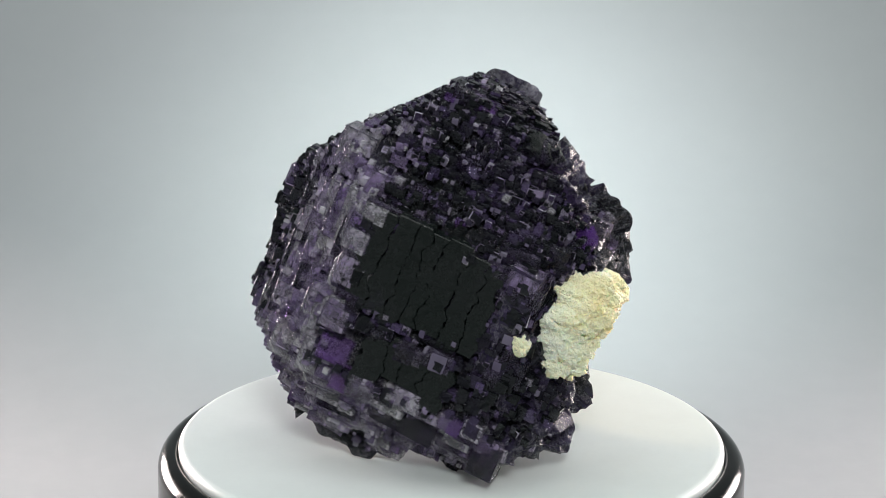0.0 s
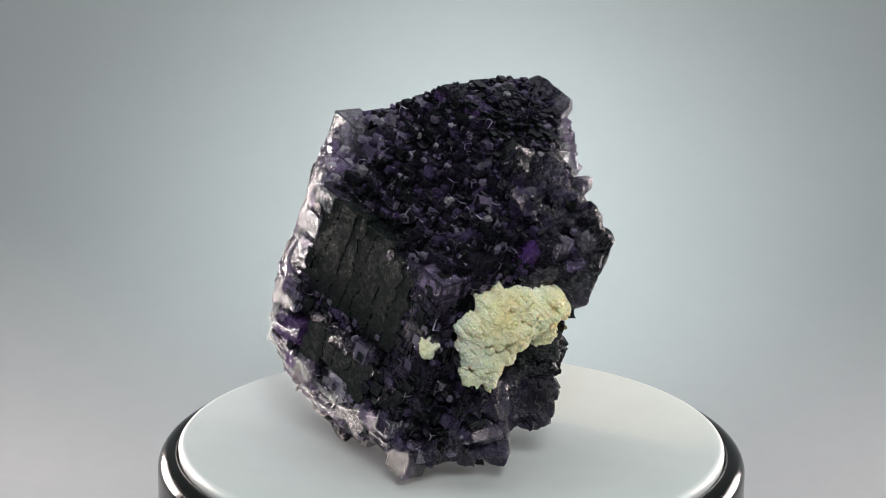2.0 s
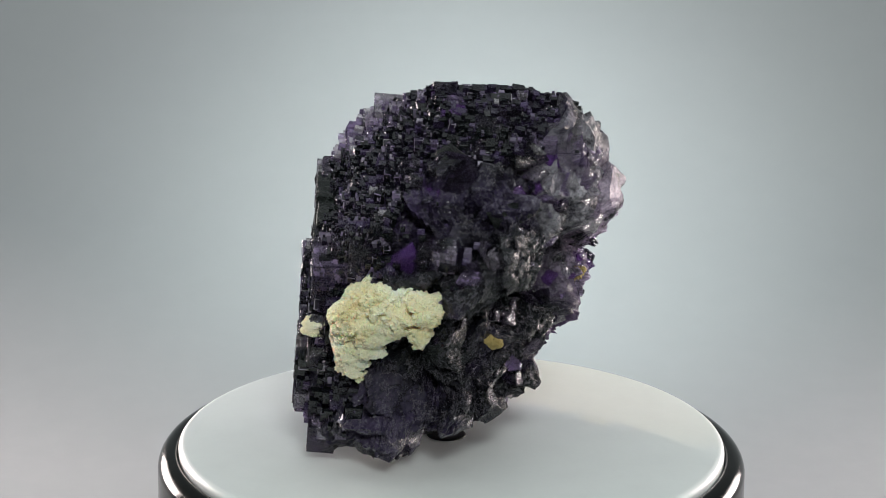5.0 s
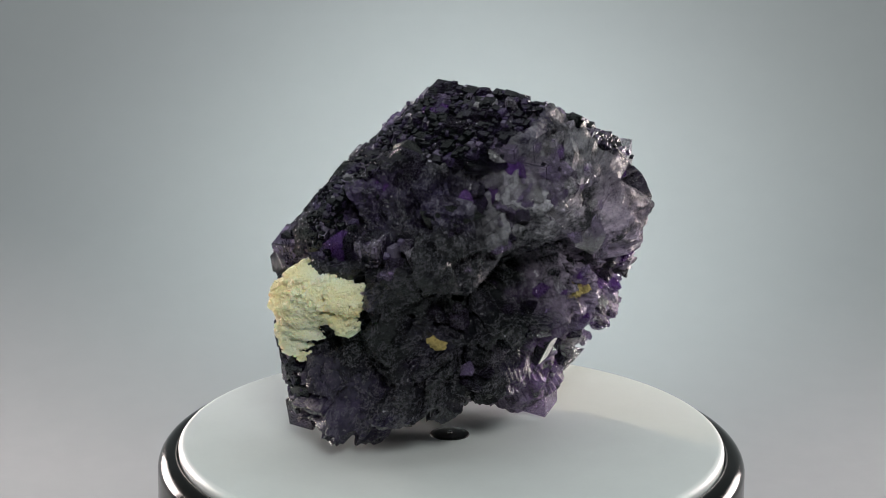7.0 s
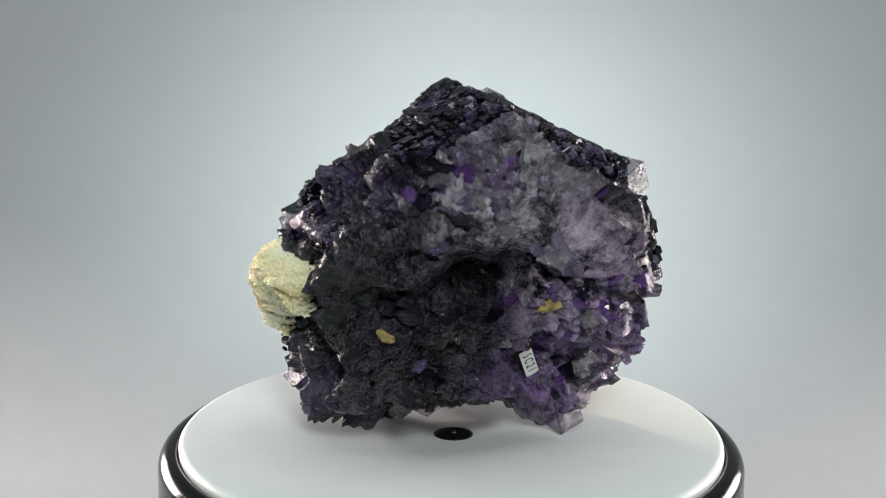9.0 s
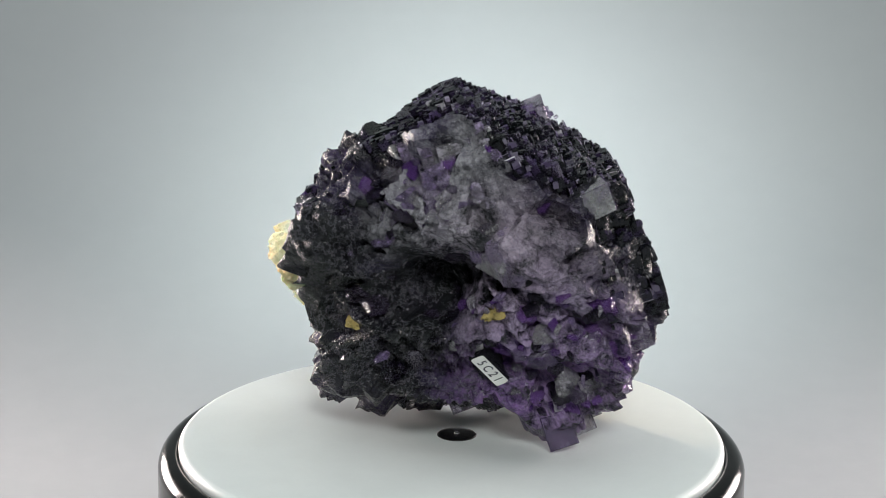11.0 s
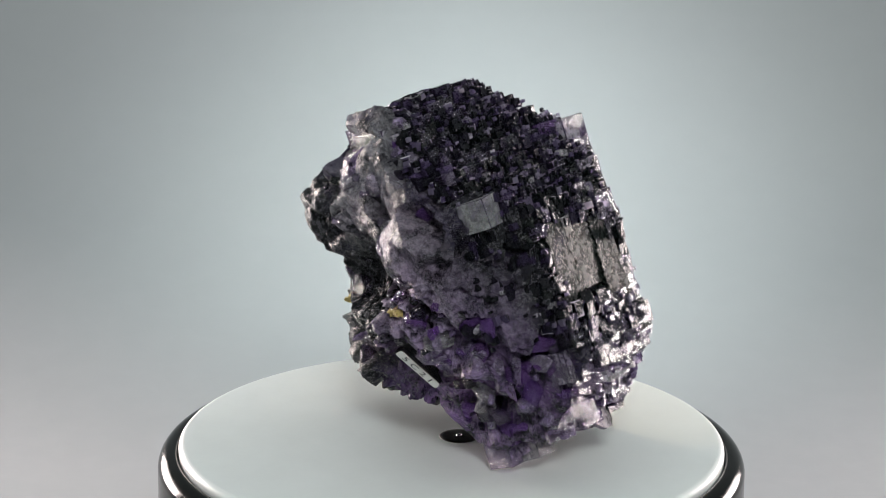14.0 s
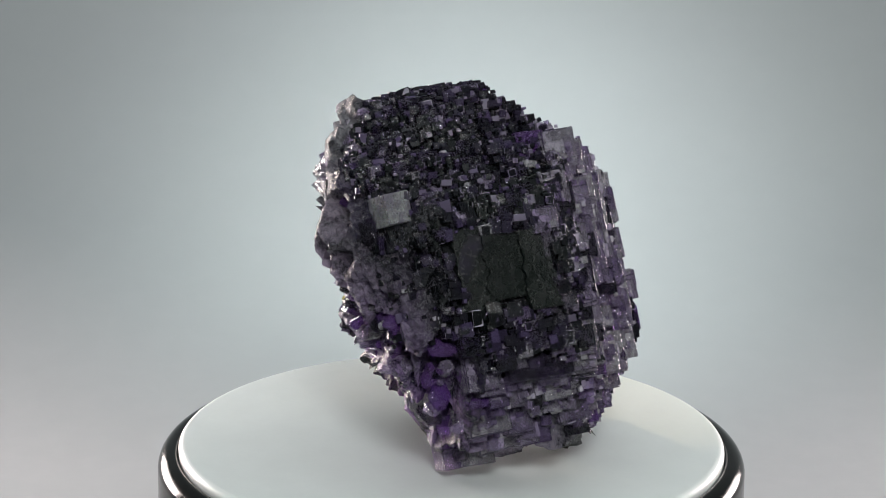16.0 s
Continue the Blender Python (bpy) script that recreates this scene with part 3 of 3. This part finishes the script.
def fragments():
    """Broken, tilted pieces set into the fractured back."""
    rng = np.random.default_rng(3)
    pts, nor = surface_points(rng, 2200)
    made = 0
    for p, n in zip(pts, nor):
        if grown(n) > 0.3 or made >= 110 or p[2] < 0.05:
            continue
        if np.linalg.norm(p - np.array([0.152, -0.377, 0.779])) < 0.16 or np.linalg.norm(p - np.array([-0.292, 0.307, 0.739])) < 0.24 or np.linalg.norm(p - np.array([0.195, -0.36, 0.33])) < 0.15:
            continue
        half = (0.025 + 0.045 * rng.random() ** 1.5) * rng.uniform(0.6, 1.5, 3)
        low = np.linalg.norm(to_specimen(p) / K - np.array([-0.202, 0.382, 0.350])) < 0.40
        mat = (CRYSTAL, CRYSTAL, CRYSTAL_PALE, VIOLET)[rng.choice(4, p=(0.1, 0.1, 0.42, 0.38) if low else (0.45, 0.30, 0.20, 0.05))]
        crystal(p - n * half.mean() * 1.0, half, mat, tuple(rng.normal(0, 0.45, 3)), name="fragment", k=made, broken=True)
        made += 1
    # glassy chips in the violet and the frosty parts of the back
    pts, nor = surface_points(rng, 6000)
    made = 0
    for p, n in zip(pts, nor):
        q = to_specimen(p) / K
        violet = np.linalg.norm(q - np.array([-0.190, 0.426, 0.400])) < 0.36
        frosty = np.linalg.norm(q - np.array([0.213, 0.385, 1.030])) < 0.28
        if grown(n) > 0.35 or made >= 150 or p[2] < 0.03 or not (violet or frosty):
            continue
        if np.linalg.norm(p - np.array([0.152, -0.377, 0.779])) < 0.13 or np.linalg.norm(p - np.array([0.195, -0.36, 0.33])) < 0.13:
            continue
        half = (0.014 + 0.030 * rng.random() ** 1.5) * rng.uniform(0.7, 1.5, 3)
        mat = (CRYSTAL_PALE, VIOLET, CRYSTAL)[rng.choice(3, p=(0.45, 0.35, 0.2) if violet else (0.7, 0.05, 0.25))]
        crystal(p - n * half.mean() * 0.7, half, mat, tuple(rng.normal(0, 0.5, 3)), name="chip", k=made, broken=True)
        made += 1


def facets():
    """Flat cleavage sheets on the broken side: place, facing and half sizes in the specimen."""
    def sheet(c, n, h, mat, k, label=""):
        n = Vector(n).normalized()
        q = n.to_track_quat("Z", "Y")
        key = SHARDS[k % 8].name + mat.name
        if key not in CUBE_SKINS:
            CUBE_SKINS[key] = SHARDS[k % 8].copy()
            CUBE_SKINS[key].materials.append(mat)
        ob = new("cleavage_sheet", CUBE_SKINS[key])
        ob.parent = SPECIMEN
        ob.matrix_local = Matrix.LocRotScale((Vector(c) - n * (0.62 * h[2] + 0.008)) * K, q, Vector(h) * K)
        tagged(ob, label)
    sheet((0.342, -0.132, 1.125), (0.868, -0.178, 0.450), (0.06, 0.09, 0.06), PLATE, 0, "pale glossy cleavage sheet")
    sheet((0.370, -0.105, 1.099), (0.876, -0.142, 0.450), (0.12, 0.09, 0.06), CRYSTAL, 1, "smoky clear sheet")
    sheet((-0.102, 0.576, 0.767), (0.033, 0.953, 0.250), (0.06, 0.10, 0.06), PLATE, 2)
    sheet((0.004, 0.564, 0.834), (0.196, 0.965, 0.180), (0.09, 0.13, 0.08), CRYSTAL_PALE, 3, "long pinkish cleavage sheet")
    sheet((0.219, 0.446, 1.032), (0.410, 0.790, 0.400), (0.08, 0.07, 0.06), CRYSTAL_PALE, 4, "frosty grey broken crystal")
    sheet((0.285, 0.313, 1.060), (0.665, 0.569, 0.450), (0.09, 0.08, 0.06), CRYSTAL_PALE, 5, "frosty grey broken crystal")
    sheet((0.314, 0.171, 1.161), (0.706, 0.355, 0.600), (0.09, 0.08, 0.05), CRYSTAL, 6)
    sheet((0.464, 0.076, 0.960), (0.887, 0.158, 0.300), (0.11, 0.05, 0.04), PLATE, 7)


facets()
cracked("cube_face", 1, 0.600, (0.0, 0.34), (0.26, 0.43), 4, 1, 17)
cracked("cube_face", 1, 0.572, (-0.03, 0.47), (0.46, 0.83), 7, 1, 4)
cracked("cube_face", 0, 0.886, (-0.20, 0.15), (0.42, 0.70), 3, 1, 9)
cracked("cube_face", 0, 0.80, (-0.16, 0.28), (0.75, 0.83), 4, 1, 12)
blocks()
fragments()
druse()


def matrix_rock(name, lobes, mat, label, out=0.0):
    """The pale yellow, sugary matrix: patches over the broken face, heaped with small grains."""
    rng = np.random.default_rng(11)
    verts, faces = [], []
    base = np.array([(1, 0, 0), (-1, 0, 0), (0, 1, 0), (0, -1, 0), (0, 0, 1), (0, 0, -1)], float)
    bf = [[0, 2, 4], [2, 1, 4], [1, 3, 4], [3, 0, 4], [2, 0, 5], [1, 2, 5], [3, 1, 5], [0, 3, 5]]
    for u, v, w, rv, rw, thick, count in lobes:
        ax, ay = (1, 2) if u < 0 and v > -0.2 else (0, 2)
        a, m = rng.uniform(0, 2 * math.pi, count), np.sqrt(rng.random(count))
        p = np.tile(np.array([u, v, w]), (count, 1))
        ragged = np.array([1 + 0.35 * noise.fractal(Vector((math.cos(q) * 2.2, math.sin(q) * 2.2, w * 9)), 0.7, 2.1, 4) for q in a])
        p[:, ax] += rv * m * np.cos(a) * ragged
        p[:, ay] += rw * m * np.sin(a) * ragged
        d = p - MIDDLE
        d /= np.linalg.norm(d, axis=1)[:, None]
        r, _ = reach(d)
        heap = np.sqrt(np.clip(1 - m ** 3, 0, 1))
        for q, rr, h in zip(d, r, heap):
            at = Vector(q) * 11
            lump = 0.022 * noise.fractal(at, 0.7, 2.0, 3) - 0.11 * max(0.0, noise.noise(at * 2.6) - 0.18) + 0.010 * noise.noise(at * 5) + 0.010 * noise.noise(at * 11)
            c = MIDDLE + q * (rr + out - 0.05 + thick * h + lump * h - 0.012 * rng.random())
            s = 0.0034 + 0.0066 * rng.random() ** 2
            t = np.array(Euler(rng.uniform(0, 3.1, 3)).to_matrix())
            x = to_specimen(c + (base * s * rng.uniform(0.7, 1.3, 3)) @ t.T)
            k = len(verts)
            verts += x.tolist()
            faces += [[j + k for j in f] for f in bf]
    tagged(mesh_object(name, verts, faces, mat, SPECIMEN, label), kind="stuff")


LOBES = ((-0.27, 0.40, 0.70, 0.125, 0.170, 0.090, 24000), (-0.29, 0.31, 0.79, 0.110, 0.110, 0.085, 9000), (-0.32, 0.205, 0.815, 0.075, 0.075, 0.080, 4500), (-0.35, 0.195, 0.73, 0.035, 0.060, 0.075, 1600), (-0.17, 0.565, 0.605, 0.045, 0.045, 0.070, 1800))
matrix_rock("matrix_rock", LOBES, GRAIN, "pale yellow sugary matrix rock, pitted")
matrix_rock("ochre_fleck", ((-0.220, -0.090, 0.599, 0.040, 0.030, 0.055, 700),), OCHRE, "ochre speck of matrix")
matrix_rock("ochre_fleck", ((0.305, -0.401, 0.559, 0.045, 0.018, 0.055, 600),), OCHRE, "ochre speck of matrix")


def paper_label():
    """A small numbered paper slip glued low on the broken back."""
    tl, tr, bl = (np.array(q) @ AXES for q in ((0.175, -0.342, 0.417), (0.217, -0.344, 0.405), (0.225, -0.258, 0.252)))
    x, y = bl - tl, tr - tl
    length, height = np.linalg.norm(x), np.linalg.norm(y)
    x, y = x / length, y - x * (y @ x) / (length * length)
    y = y / np.linalg.norm(y)
    z = np.cross(x, y)
    mid = (bl + tr) / 2
    m = Matrix(np.array([x, y, z]).T.tolist()).to_4x4()
    m.translation = Vector(mid * K)
    L, W = length * K / 2, height * K / 2 * 1.15
    bm = bmesh.new()
    ring = []
    for cx, cy, a0 in ((1, 1, 0), (-1, 1, 90), (-1, -1, 180), (1, -1, 270)):
        for k in range(4):
            a = radians(a0 + 30 * k)
            ring.append(bm.verts.new((cx * (L - 0.0006) + 0.0006 * math.cos(a), cy * (W - 0.0006) + 0.0006 * math.sin(a), 0)))
    f = bm.faces.new(ring)
    e = bmesh.ops.extrude_face_region(bm, geom=[f])
    for v in e["geom"]:
        if isinstance(v, bmesh.types.BMVert):
            v.co.z += 0.00015
    bmesh.ops.recalc_face_normals(bm, faces=bm.faces)
    me = bpy.data.meshes.new("paper_label")
    bm.to_mesh(me)
    bm.free()
    me.materials.append(PAPER)
    slip = tagged(new("paper_label", me), "white paper number slip")
    slip.parent, slip.matrix_local = SPECIMEN, m
    curve = bpy.data.curves.new("writing", "FONT")
    curve.body, curve.size, curve.align_x, curve.align_y = "5C21", W * 1.9, "CENTER", "CENTER"
    curve.space_character, curve.offset = 1.5, 0.00003
    tmp = new("writing_curve", curve)
    text = bpy.data.meshes.new_from_object(tmp.evaluated_get(bpy.context.evaluated_depsgraph_get()))
    bpy.data.objects.remove(tmp)
    text.materials.clear()
    text.materials.append(INK)
    ink = tagged(new("writing", text), "handwritten black number")
    ink.parent = slip
    ink.matrix_local = pose(0, 0, 0.00022)
    me = CUBES[0].copy()
    me.materials.append(CORE)
    ledge = new("ledge", me)
    ledge.parent = SPECIMEN
    ledge.matrix_local = m @ Matrix.Translation((0.0002, 0, -0.0042)) @ Matrix.Diagonal((L * 1.03, W * 1.25, 0.0041, 1))


paper_label()


def motions():
    rows = [(t, t * TURN) for t in range(0, 17, 2)]
    walk(SPECIMEN, [(t, pose(0.012 * K, 0, TOP, 0, 0, a)) for t, a in rows])
    walk(PLATTER, [(t, pose(0, 0, 0, 0, 0, a)) for t, a in rows])


motions()
